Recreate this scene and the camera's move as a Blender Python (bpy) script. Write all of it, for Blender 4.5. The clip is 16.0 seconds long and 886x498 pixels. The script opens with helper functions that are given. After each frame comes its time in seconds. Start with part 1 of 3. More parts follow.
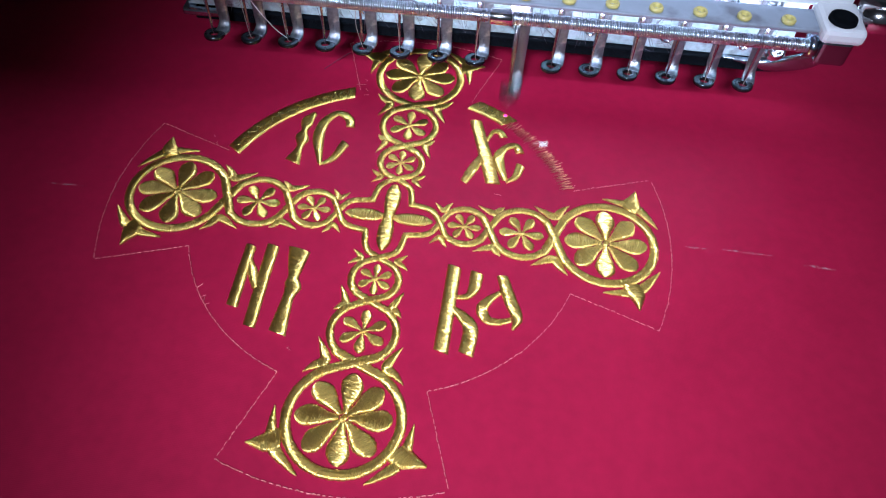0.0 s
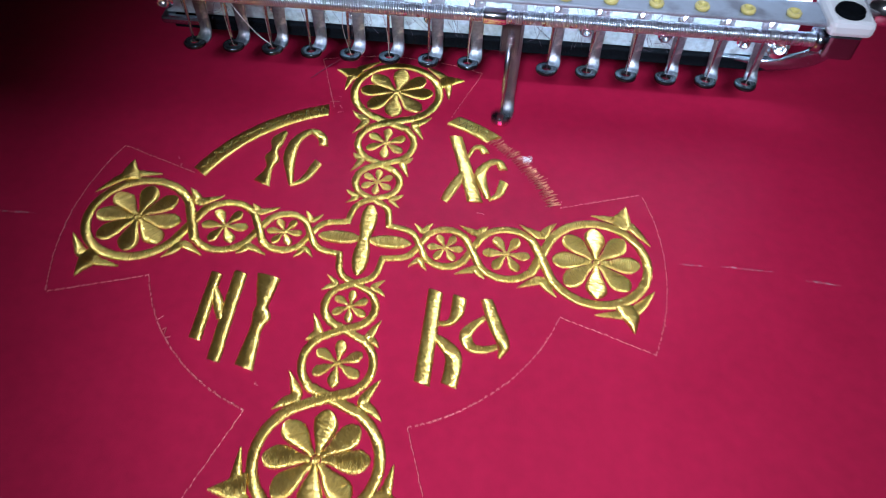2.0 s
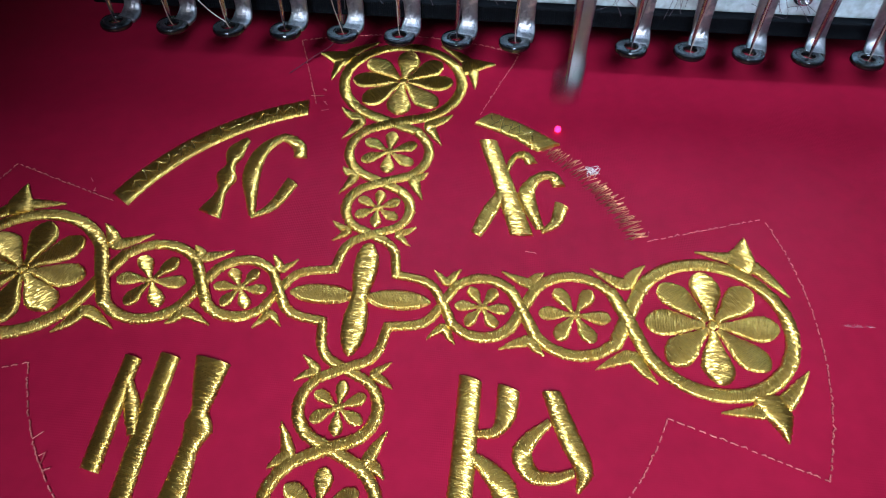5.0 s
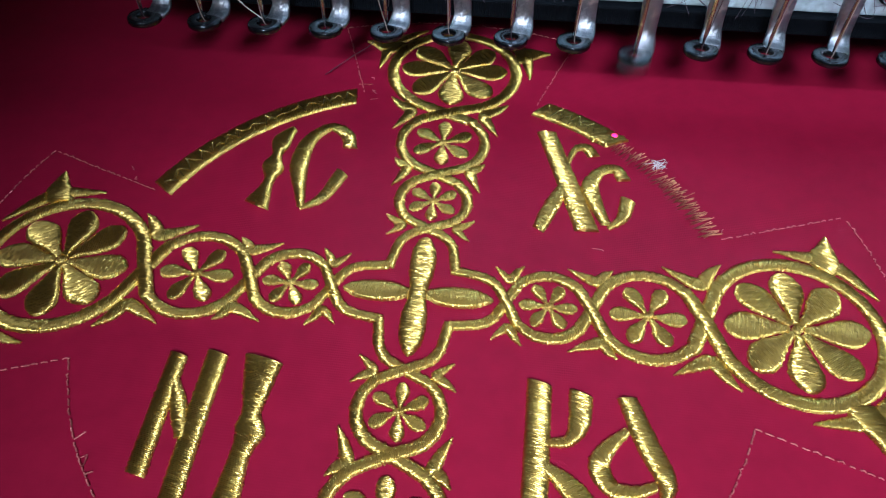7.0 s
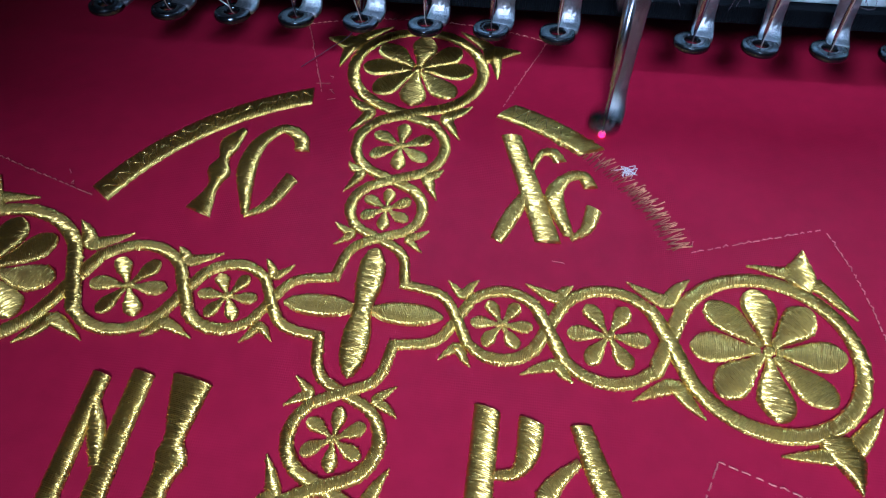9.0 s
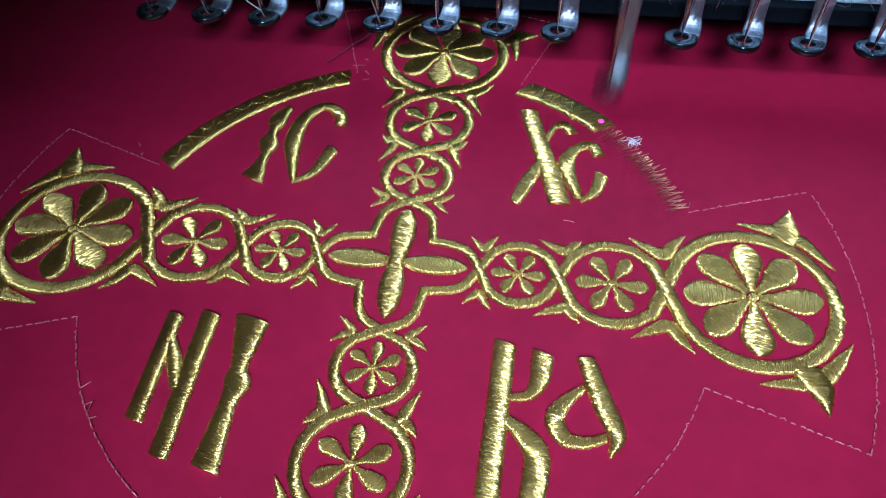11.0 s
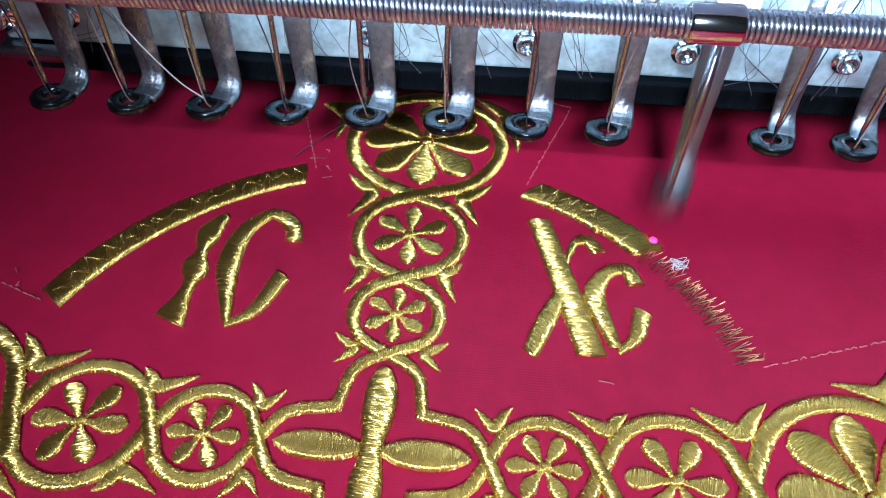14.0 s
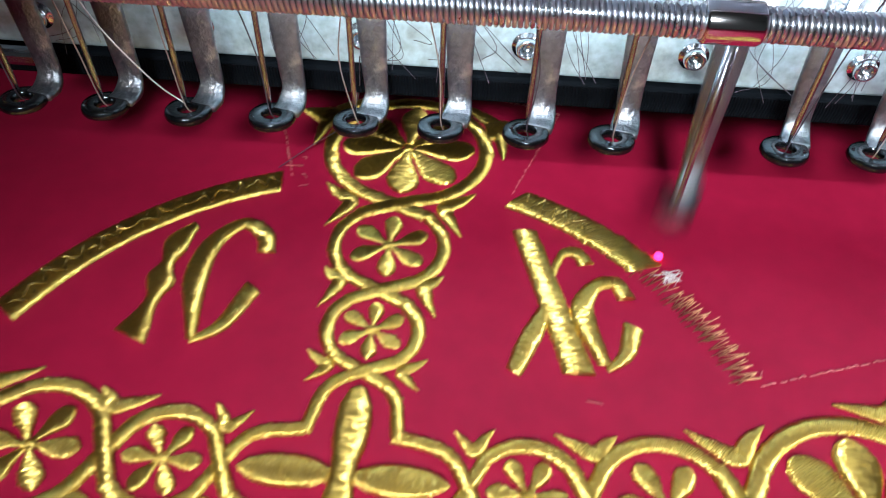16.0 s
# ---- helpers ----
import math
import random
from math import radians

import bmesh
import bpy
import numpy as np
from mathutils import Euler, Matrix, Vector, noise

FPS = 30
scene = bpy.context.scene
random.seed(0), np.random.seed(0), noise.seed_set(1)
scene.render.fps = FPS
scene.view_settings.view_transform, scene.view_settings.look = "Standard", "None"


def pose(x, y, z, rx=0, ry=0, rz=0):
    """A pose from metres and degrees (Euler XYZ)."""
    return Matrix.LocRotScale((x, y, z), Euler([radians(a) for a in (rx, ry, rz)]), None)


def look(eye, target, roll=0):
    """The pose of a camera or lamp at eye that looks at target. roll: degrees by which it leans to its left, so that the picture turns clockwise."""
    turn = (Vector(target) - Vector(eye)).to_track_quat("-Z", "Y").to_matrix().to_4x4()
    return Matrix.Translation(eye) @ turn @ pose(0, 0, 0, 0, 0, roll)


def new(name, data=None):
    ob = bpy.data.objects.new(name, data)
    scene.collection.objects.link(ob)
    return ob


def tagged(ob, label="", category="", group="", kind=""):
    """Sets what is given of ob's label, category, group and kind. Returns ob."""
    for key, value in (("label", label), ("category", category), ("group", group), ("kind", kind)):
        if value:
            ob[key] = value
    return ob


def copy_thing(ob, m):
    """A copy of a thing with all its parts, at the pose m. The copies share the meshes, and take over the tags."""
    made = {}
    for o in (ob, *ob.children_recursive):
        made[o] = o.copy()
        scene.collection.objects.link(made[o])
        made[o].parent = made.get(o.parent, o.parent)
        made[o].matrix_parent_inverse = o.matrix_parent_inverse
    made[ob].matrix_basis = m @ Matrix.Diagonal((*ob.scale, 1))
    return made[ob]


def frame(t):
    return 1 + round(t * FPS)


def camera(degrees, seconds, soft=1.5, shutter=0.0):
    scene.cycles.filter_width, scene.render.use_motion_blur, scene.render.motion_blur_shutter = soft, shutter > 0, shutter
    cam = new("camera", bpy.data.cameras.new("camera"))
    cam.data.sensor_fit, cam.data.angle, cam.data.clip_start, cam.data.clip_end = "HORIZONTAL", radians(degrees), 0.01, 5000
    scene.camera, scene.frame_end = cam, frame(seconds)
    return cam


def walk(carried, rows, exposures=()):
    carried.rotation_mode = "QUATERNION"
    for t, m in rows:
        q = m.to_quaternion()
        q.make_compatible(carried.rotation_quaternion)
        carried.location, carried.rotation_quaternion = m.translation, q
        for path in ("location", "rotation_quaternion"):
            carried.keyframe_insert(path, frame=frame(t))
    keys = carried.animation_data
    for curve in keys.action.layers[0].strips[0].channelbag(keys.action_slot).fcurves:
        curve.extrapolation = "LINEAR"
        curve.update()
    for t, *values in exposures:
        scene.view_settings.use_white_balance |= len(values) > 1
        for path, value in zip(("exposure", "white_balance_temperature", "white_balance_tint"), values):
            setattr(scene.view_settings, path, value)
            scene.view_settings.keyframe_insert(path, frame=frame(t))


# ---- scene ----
cam = camera(62.57, 16.0, soft=1.1, shutter=0.6)
PATH = [
    (0.0, pose(-0.0079, -0.1877, 0.1709, 37.02, -2.06, 5.98)),
    (0.5, pose(-0.0088, -0.1935, 0.1699, 37.80, -2.19, 5.45)),
    (1.0, pose(-0.0088, -0.1975, 0.1684, 38.63, -2.21, 5.17)),
    (1.5, pose(-0.0078, -0.1935, 0.1679, 37.78, -2.13, 5.52)),
    (2.0, pose(-0.0099, -0.1840, 0.1600, 38.92, -1.97, 4.46)),
    (2.5, pose(-0.0132, -0.1685, 0.1458, 39.87, -1.69, 4.28)),
    (3.0, pose(-0.0148, -0.1568, 0.1392, 39.59, -1.40, 4.31)),
    (3.5, pose(-0.0159, -0.1486, 0.1307, 39.49, -0.69, 3.74)),
    (6.0, pose(-0.0238, -0.1260, 0.1043, 40.49, -0.95, 4.10)),
    (6.5, pose(-0.0265, -0.1261, 0.1019, 41.37, -0.83, 4.49)),
    (7.0, pose(-0.0272, -0.1218, 0.1040, 40.13, -0.54, 4.98)),
    (7.5, pose(-0.0279, -0.1198, 0.1031, 40.82, -0.31, 5.07)),
    (8.0, pose(-0.0283, -0.1226, 0.1009, 42.12, -0.45, 5.71)),
    (8.5, pose(-0.0255, -0.1147, 0.0981, 40.90, -0.77, 5.36)),
    (11.0, pose(-0.0185, -0.1260, 0.1096, 38.74, 1.05, 6.68)),
    (11.5, pose(-0.0212, -0.1235, 0.1056, 41.25, 0.30, 6.06)),
    (12.0, pose(-0.0267, -0.1073, 0.1013, 41.80, 0.21, 4.82)),
    (12.5, pose(-0.0314, -0.0969, 0.0967, 41.80, -0.24, 5.16)),
    (13.0, pose(-0.0335, -0.0923, 0.0928, 42.53, -0.71, 4.62)),
    (13.5, pose(-0.0324, -0.0897, 0.0891, 43.08, -1.68, 4.05)),
    (14.0, pose(-0.0310, -0.0878, 0.0902, 42.68, -1.14, 4.34)),
    (14.5, pose(-0.0316, -0.0858, 0.0877, 43.59, -1.51, 4.03)),
    (15.0, pose(-0.0307, -0.0836, 0.0877, 43.51, -1.65, 3.91)),
    (15.5, pose(-0.0305, -0.0816, 0.0875, 42.66, -1.55, 4.15)),
    (16.0, pose(-0.0315, -0.0833, 0.0855, 43.76, -1.65, 4.08)),
]
EXPOSURES = [(0.0, 0.00, 5600, 18), (3.5, -0.08, 5900, 13), (6.0, -0.43, 6000, 12), (7.0, -0.48, 5800, 11), (7.5, -0.51, 5200, 11), (8.5, -0.50, 5000, 11), (11.0, -0.40, 4800, 11),
             (12.0, -0.44, 4400, 11), (12.7, -0.50, 4200, 11), (13.5, -0.16, 5000, 9), (14.0, 0.07, 5500, 8), (14.5, 0.17, 5900, 7), (15.5, 0.18, 6400, 6), (16.0, 0.10, 6600, 7)]
walk(cam, PATH, EXPOSURES)

# ---- light ----
world = bpy.data.worlds.new("room_air")
scene.world = world
world.use_nodes = True
world.node_tree.nodes["Background"].inputs[0].default_value = (0.75, 0.85, 1.0, 1)
world.node_tree.nodes["Background"].inputs[1].default_value = 0.10


def area_lamp(name, eye, target, size_x, size_y, watts, colour):
    data = bpy.data.lights.new(name, "AREA")
    data.shape, data.size, data.size_y = "RECTANGLE", size_x, size_y
    data.energy, data.color = watts, colour
    ob = new(name, data)
    ob.matrix_world = look(eye, target)
    return ob


# tube lamp under the ceiling, along the row of heads and reaching past them on one side
area_lamp("ceiling_light", (0.30, 0.0, 1.65), (0.30, 0.0, 0.0), 1.60, 0.34, 4.6, (0.86, 0.93, 1.0))
# unseen spot, added for camera-side light, aimed at the cloth before the needles
beam = bpy.data.lights.new("camera_side_spot", "SPOT")
beam.energy, beam.color, beam.spot_size, beam.spot_blend, beam.shadow_soft_size = 19.0, (0.88, 0.93, 1.0), radians(34.5), 1.0, 0.045
new("camera_side_spot", beam).matrix_world = look((-0.04, -0.43, 0.37), (0.010, -0.050, 0.0))
# unseen strip under the cover, added to brighten the face plate and feet
area_lamp("plate_fill", (0.012, -0.0030, 0.0440), (0.012, 0.0120, 0.0465), 0.160, 0.002, 0.165, (0.80, 0.91, 1.0))


# ---- materials ----
def material(name, colour, rough=0.5, metal=0.0, vary=0.15, grain=400.0, bump=0.0, bump_scale=800.0, dirt=None, coat=0.0, sheen=0.0, spec=0.5):
    """A principled surface with grain and stains, both at real size."""
    m = bpy.data.materials.new(name)
    m.use_nodes = True
    n, l = m.node_tree.nodes, m.node_tree.links
    b = n["Principled BSDF"]
    co = n.new("ShaderNodeTexCoord")
    fine, broad = n.new("ShaderNodeTexNoise"), n.new("ShaderNodeTexNoise")
    fine.inputs["Scale"].default_value, broad.inputs["Scale"].default_value = grain, grain / 14
    fine.inputs["Detail"].default_value = 4
    l.new(co.outputs["Object"], fine.inputs["Vector"])
    l.new(co.outputs["Object"], broad.inputs["Vector"])
    mixed = n.new("ShaderNodeMath")
    mixed.operation = "MULTIPLY_ADD"
    l.new(fine.outputs["Fac"], mixed.inputs[0])
    mixed.inputs[1].default_value = 0.5
    half = n.new("ShaderNodeMath")
    half.operation = "MULTIPLY"
    half.inputs[1].default_value = 0.5
    l.new(broad.outputs["Fac"], half.inputs[0])
    l.new(half.outputs[0], mixed.inputs[2])
    ramp = n.new("ShaderNodeValToRGB")
    lo = [max(0.0, c * (1 - vary)) for c in colour]
    hi = [min(1.0, c * (1 + vary)) for c in colour]
    ramp.color_ramp.elements[0].position, ramp.color_ramp.elements[1].position = 0.3, 0.7
    ramp.color_ramp.elements[0].color, ramp.color_ramp.elements[1].color = (*lo, 1), (*hi, 1)
    l.new(mixed.outputs[0], ramp.inputs[0])
    base = ramp.outputs[0]
    if dirt:
        spots = n.new("ShaderNodeTexNoise")
        spots.inputs["Scale"].default_value, spots.inputs["Detail"].default_value = grain / 4, 6
        l.new(co.outputs["Object"], spots.inputs["Vector"])
        edge = n.new("ShaderNodeValToRGB")
        edge.color_ramp.elements[0].position, edge.color_ramp.elements[1].position = 0.58, 0.68
        l.new(spots.outputs["Fac"], edge.inputs[0])
        mx = n.new("ShaderNodeMixRGB")
        mx.inputs[2].default_value = (*dirt, 1)
        l.new(edge.outputs[0], mx.inputs[0])
        l.new(base, mx.inputs[1])
        base = mx.outputs[0]
    l.new(base, b.inputs["Base Color"])
    b.inputs["Metallic"].default_value = metal
    r = n.new("ShaderNodeMapRange")
    r.inputs["To Min"].default_value, r.inputs["To Max"].default_value = max(0.02, rough * 0.75), min(1.0, rough * 1.25)
    l.new(mixed.outputs[0], r.inputs["Value"])
    l.new(r.outputs[0], b.inputs["Roughness"])
    b.inputs["Coat Weight"].default_value, b.inputs["Specular IOR Level"].default_value = coat, spec
    b.inputs["Sheen Weight"].default_value = sheen
    if bump:
        h = n.new("ShaderNodeTexNoise")
        h.inputs["Scale"].default_value, h.inputs["Detail"].default_value = bump_scale, 3
        l.new(co.outputs["Object"], h.inputs["Vector"])
        bp = n.new("ShaderNodeBump")
        bp.inputs["Strength"].default_value, bp.inputs["Distance"].default_value = bump, 0.0003
        l.new(h.outputs["Fac"], bp.inputs["Height"])
        l.new(bp.outputs[0], b.inputs["Normal"])
    return m


def cloth_material():
    """Crimson satin weave: two crossed sets of fine yarns, faint slubs and creases."""
    m = material("crimson_cloth", (0.33, 0.006, 0.039), rough=0.55, vary=0.16, grain=260.0, sheen=0.03)
    n, l = m.node_tree.nodes, m.node_tree.links
    b = n["Principled BSDF"]
    b.inputs["Sheen Tint"].default_value = (1.0, 0.25, 0.4, 1)
    b.inputs["Specular IOR Level"].default_value = 0.18
    co = n.new("ShaderNodeTexCoord")
    waves = []
    for direction, scale in (("X", 900.0), ("Y", 700.0)):
        w = n.new("ShaderNodeTexWave")
        w.bands_direction = direction
        w.inputs["Scale"].default_value, w.inputs["Distortion"].default_value, w.inputs["Detail"].default_value = scale, 1.5, 1
        l.new(co.outputs["Object"], w.inputs["Vector"])
        waves.append(w)
    add = n.new("ShaderNodeMath")
    add.operation = "ADD"
    l.new(waves[0].outputs["Fac"], add.inputs[0])
    l.new(waves[1].outputs["Fac"], add.inputs[1])
    broad = n.new("ShaderNodeTexNoise")
    broad.inputs["Scale"].default_value = 35.0
    l.new(co.outputs["Object"], broad.inputs["Vector"])
    bp, bp2 = n.new("ShaderNodeBump"), n.new("ShaderNodeBump")
    bp.inputs["Strength"].default_value, bp.inputs["Distance"].default_value = 0.12, 0.00008
    bp2.inputs["Strength"].default_value, bp2.inputs["Distance"].default_value = 0.5, 0.0015
    l.new(add.outputs[0], bp.inputs["Height"])
    l.new(broad.outputs["Fac"], bp2.inputs["Height"])
    l.new(bp2.outputs[0], bp.inputs["Normal"])
    l.new(bp.outputs[0], b.inputs["Normal"])
    return m


def gold_material():
    """Metallic thread laid side by side: it mirrors light only across its length, and each short run of it leans its own way."""
    m = material("gold_thread", (0.92, 0.63, 0.17), rough=0.36, metal=0.97, vary=0.22, grain=2400.0)
    n, l = m.node_tree.nodes, m.node_tree.links
    b = n["Principled BSDF"]
    uv, geo, along = n.new("ShaderNodeUVMap"), n.new("ShaderNodeNewGeometry"), n.new("ShaderNodeTangent")
    uv.uv_map, along.direction_type, along.uv_map = "thread", "UV_MAP", "thread"
    runs, cells = n.new("ShaderNodeMapping"), n.new("ShaderNodeTexVoronoi")
    runs.inputs["Scale"].default_value = (7.0, 1.1, 1.0)
    cells.voronoi_dimensions = "2D"
    cells.inputs["Scale"].default_value = 1.0
    l.new(uv.outputs[0], runs.inputs["Vector"])
    l.new(runs.outputs[0], cells.inputs["Vector"])
    split = n.new("ShaderNodeSeparateColor")
    l.new(cells.outputs["Color"], split.inputs[0])
    cross = n.new("ShaderNodeVectorMath")
    cross.operation = "CROSS_PRODUCT"
    l.new(geo.outputs["Normal"], cross.inputs[0])
    l.new(along.outputs[0], cross.inputs[1])
    normal = geo.outputs["Normal"]
    for direction, value, size in ((along.outputs[0], split.outputs[0], 1.1), (cross.outputs[0], split.outputs[1], 0.22)):
        lean, scaled, added = n.new("ShaderNodeMapRange"), n.new("ShaderNodeVectorMath"), n.new("ShaderNodeVectorMath")
        lean.inputs["To Min"].default_value, lean.inputs["To Max"].default_value = -size / 2, size / 2
        scaled.operation, added.operation = "SCALE", "ADD"
        l.new(value, lean.inputs["Value"])
        l.new(direction, scaled.inputs[0])
        l.new(lean.outputs[0], scaled.inputs["Scale"])
        l.new(normal, added.inputs[0])
        l.new(scaled.outputs[0], added.inputs[1])
        normal = added.outputs[0]
    unit = n.new("ShaderNodeVectorMath")
    unit.operation = "NORMALIZE"
    l.new(normal, unit.inputs[0])
    l.new(unit.outputs[0], b.inputs["Normal"])
    l.new(along.outputs[0], b.inputs["Tangent"])
    b.inputs["Anisotropic"].default_value = 0.96
    return m


def chalk_material():
    m = material("chalk", (0.75, 0.55, 0.6), rough=0.9)
    n, l = m.node_tree.nodes, m.node_tree.links
    out, b = n["Material Output"], n["Principled BSDF"]
    co, spots, ramp = n.new("ShaderNodeTexCoord"), n.new("ShaderNodeTexNoise"), n.new("ShaderNodeValToRGB")
    spots.inputs["Scale"].default_value, spots.inputs["Detail"].default_value = 1200.0, 4
    ramp.color_ramp.elements[0].position, ramp.color_ramp.elements[1].position = 0.45, 0.75
    ramp.color_ramp.elements[1].color = (0.5, 0.5, 0.5, 1)
    clear, mix = n.new("ShaderNodeBsdfTransparent"), n.new("ShaderNodeMixShader")
    l.new(co.outputs["Object"], spots.inputs["Vector"])
    l.new(spots.outputs["Fac"], ramp.inputs[0])
    l.new(ramp.outputs[0], mix.inputs[0])
    l.new(clear.outputs[0], mix.inputs[1])
    l.new(b.outputs[0], mix.inputs[2])
    l.new(mix.outputs[0], out.inputs[0])
    return m


def glow_material(name, colour, strength):
    m = bpy.data.materials.new(name)
    m.use_nodes = True
    b = m.node_tree.nodes["Principled BSDF"]
    b.inputs["Base Color"].default_value = (*colour, 1)
    b.inputs["Emission Color"].default_value = (*colour, 1)
    b.inputs["Emission Strength"].default_value = strength
    return m


CLOTH = cloth_material()
GOLD = gold_material()
GILT = material("gilt_cord", (0.90, 0.62, 0.22), rough=0.25, metal=0.95, vary=0.25, grain=2400.0, bump=0.5, bump_scale=4000.0)
SHELF = material("dull_zinc", (0.34, 0.40, 0.48), rough=0.35, metal=0.5, vary=0.12, grain=260.0, bump=0.1, dirt=(0.2, 0.22, 0.26))
TACK = material("bronze_thread", (0.62, 0.30, 0.16), rough=0.35, metal=0.7, vary=0.4, grain=900.0)
RUN = material("tacking_thread", (0.78, 0.26, 0.24), rough=0.35, metal=0.35, vary=0.35, grain=900.0)
CHALK = chalk_material()
STEEL = material("polished_steel", (0.34, 0.37, 0.42), rough=0.22, metal=1.0, vary=0.12, grain=500.0, bump=0.15, dirt=(0.25, 0.22, 0.22))
RING = material("dark_polished_steel", (0.05, 0.058, 0.068), rough=0.13, metal=0.95, vary=0.3, grain=700.0, bump=0.25, bump_scale=1500.0)
SHANK = material("cast_steel", (0.20, 0.22, 0.25), rough=0.30, metal=0.9, vary=0.35, grain=900.0, bump=0.9, bump_scale=1500.0, dirt=(0.42, 0.43, 0.45))
COIL = material("spring_steel", (0.66, 0.70, 0.77), rough=0.28, metal=0.97, vary=0.1, grain=300.0)
CHROME = material("chrome", (0.78, 0.79, 0.82), rough=0.12, metal=1.0, vary=0.06, grain=300.0)
PLATE = material("brushed_plate", (0.42, 0.54, 0.58), rough=0.36, metal=0.35, vary=0.45, grain=700.0, bump=0.2, dirt=(0.26, 0.31, 0.33))
RUBBER = material("black_rubber", (0.0025, 0.0035, 0.005), rough=0.8, vary=0.4, grain=700.0, bump=0.4, bump_scale=1200.0, spec=0.04)
DARK = material("dark_metal", (0.07, 0.06, 0.07), rough=0.4, metal=0.6, vary=0.3, grain=300.0)
PAINT = material("white_enamel", (0.62, 0.65, 0.67), rough=0.35, vary=0.06, grain=120.0, bump=0.05, coat=0.15)
CERAMIC = material("yellow_ceramic", (0.52, 0.46, 0.15), rough=0.3, vary=0.15, grain=500.0, coat=0.3)
THREAD = material("dark_thread", (0.05, 0.035, 0.05), rough=0.7, vary=0.3, grain=2000.0)
GREY_THREAD = material("brown_grey_thread", (0.30, 0.23, 0.21), rough=0.6, vary=0.25, grain=2000.0)
PALE_THREAD = material("pale_thread", (0.55, 0.50, 0.52), rough=0.6, vary=0.2, grain=2000.0)
LINT = material("white_lint", (0.8, 0.76, 0.78), rough=0.8, vary=0.1, grain=2000.0)
LASER = glow_material("laser_spot", (1.0, 0.03, 0.20), 3.0)
WALL = material("wall_paint", (0.55, 0.56, 0.56), rough=0.8, vary=0.06, grain=12.0, bump=0.1, bump_scale=60.0)
FLOOR = material("floor_lino", (0.25, 0.24, 0.23), rough=0.6, vary=0.15, grain=14.0)
TABLE = material("table_laminate", (0.35, 0.34, 0.33), rough=0.5, vary=0.1, grain=50.0)


# ---- building helpers ----
def mesh_object(name, verts, faces, mat, parent=None, label="", smooth=True):
    """One mesh object from vertices in metres."""
    me = bpy.data.meshes.new(name)
    me.from_pydata([tuple(v) for v in verts], [], faces)
    me.materials.append(mat)
    if smooth:
        me.polygons.foreach_set("use_smooth", [True] * len(me.polygons))
    me.update()
    ob = new(name, me)
    ob.parent = parent
    if label:
        tagged(ob, label)
    return ob


def part(name, bm, mat, parent=None, label="", smooth=False):
    me = bpy.data.meshes.new(name)
    bmesh.ops.recalc_face_normals(bm, faces=bm.faces[:])
    bm.to_mesh(me)
    bm.free()
    me.materials.append(mat)
    if smooth:
        me.polygons.foreach_set("use_smooth", [True] * len(me.polygons))
    ob = new(name, me)
    ob.parent = parent
    if label:
        tagged(ob, label)
    return ob


def empty(name, label, category, group="", kind="", at=(0, 0, 0)):
    ob = new(name)
    ob.location = at
    ob.empty_display_size = 0.005
    return tagged(ob, label, category, group, kind)


def box(bm, x0, x1, y0, y1, z0, z1, bevel=0.0):
    got = bmesh.ops.create_cube(bm, size=1.0, matrix=Matrix.LocRotScale(((x0 + x1) / 2, (y0 + y1) / 2, (z0 + z1) / 2), None, (x1 - x0, y1 - y0, z1 - z0)))
    if bevel:
        edges = list({e for v in got["verts"] for e in v.link_edges})
        bmesh.ops.bevel(bm, geom=edges, offset=bevel, segments=2, affect="EDGES", profile=0.5)


def catmull(points, per=12):
    """A smooth curve through points of any dimension."""
    p = np.array([2 * np.array(points[0], float) - points[1], *points, 2 * np.array(points[-1], float) - points[-2]], float)
    out = []
    for i in range(1, len(p) - 2):
        for k in range(per):
            t = k / per
            out.append(0.5 * (2 * p[i] + (p[i + 1] - p[i - 1]) * t + (2 * p[i - 1] - 5 * p[i] + 4 * p[i + 1] - p[i + 2]) * t**2 + (3 * p[i] - p[i - 1] - 3 * p[i + 1] + p[i + 2]) * t**3))
    out.append(p[-2])
    return np.array(out)


def resample(curve, step):
    seg = np.linalg.norm(np.diff(curve[:, :2], axis=0), axis=1)
    s = np.concatenate([[0], np.cumsum(seg)])
    n = max(3, int(s[-1] / step))
    at = np.linspace(0, s[-1], n)
    return np.stack([np.interp(at, s, curve[:, k]) for k in range(curve.shape[1])], 1)


RNG = np.random.default_rng(7)
PROFILE = np.array([-1.0, -0.94, -0.75, -0.40, 0.0, 0.40, 0.75, 0.94, 1.0])
THREAD_ROUND = (0.0, 0.66, 1.0, 0.66)


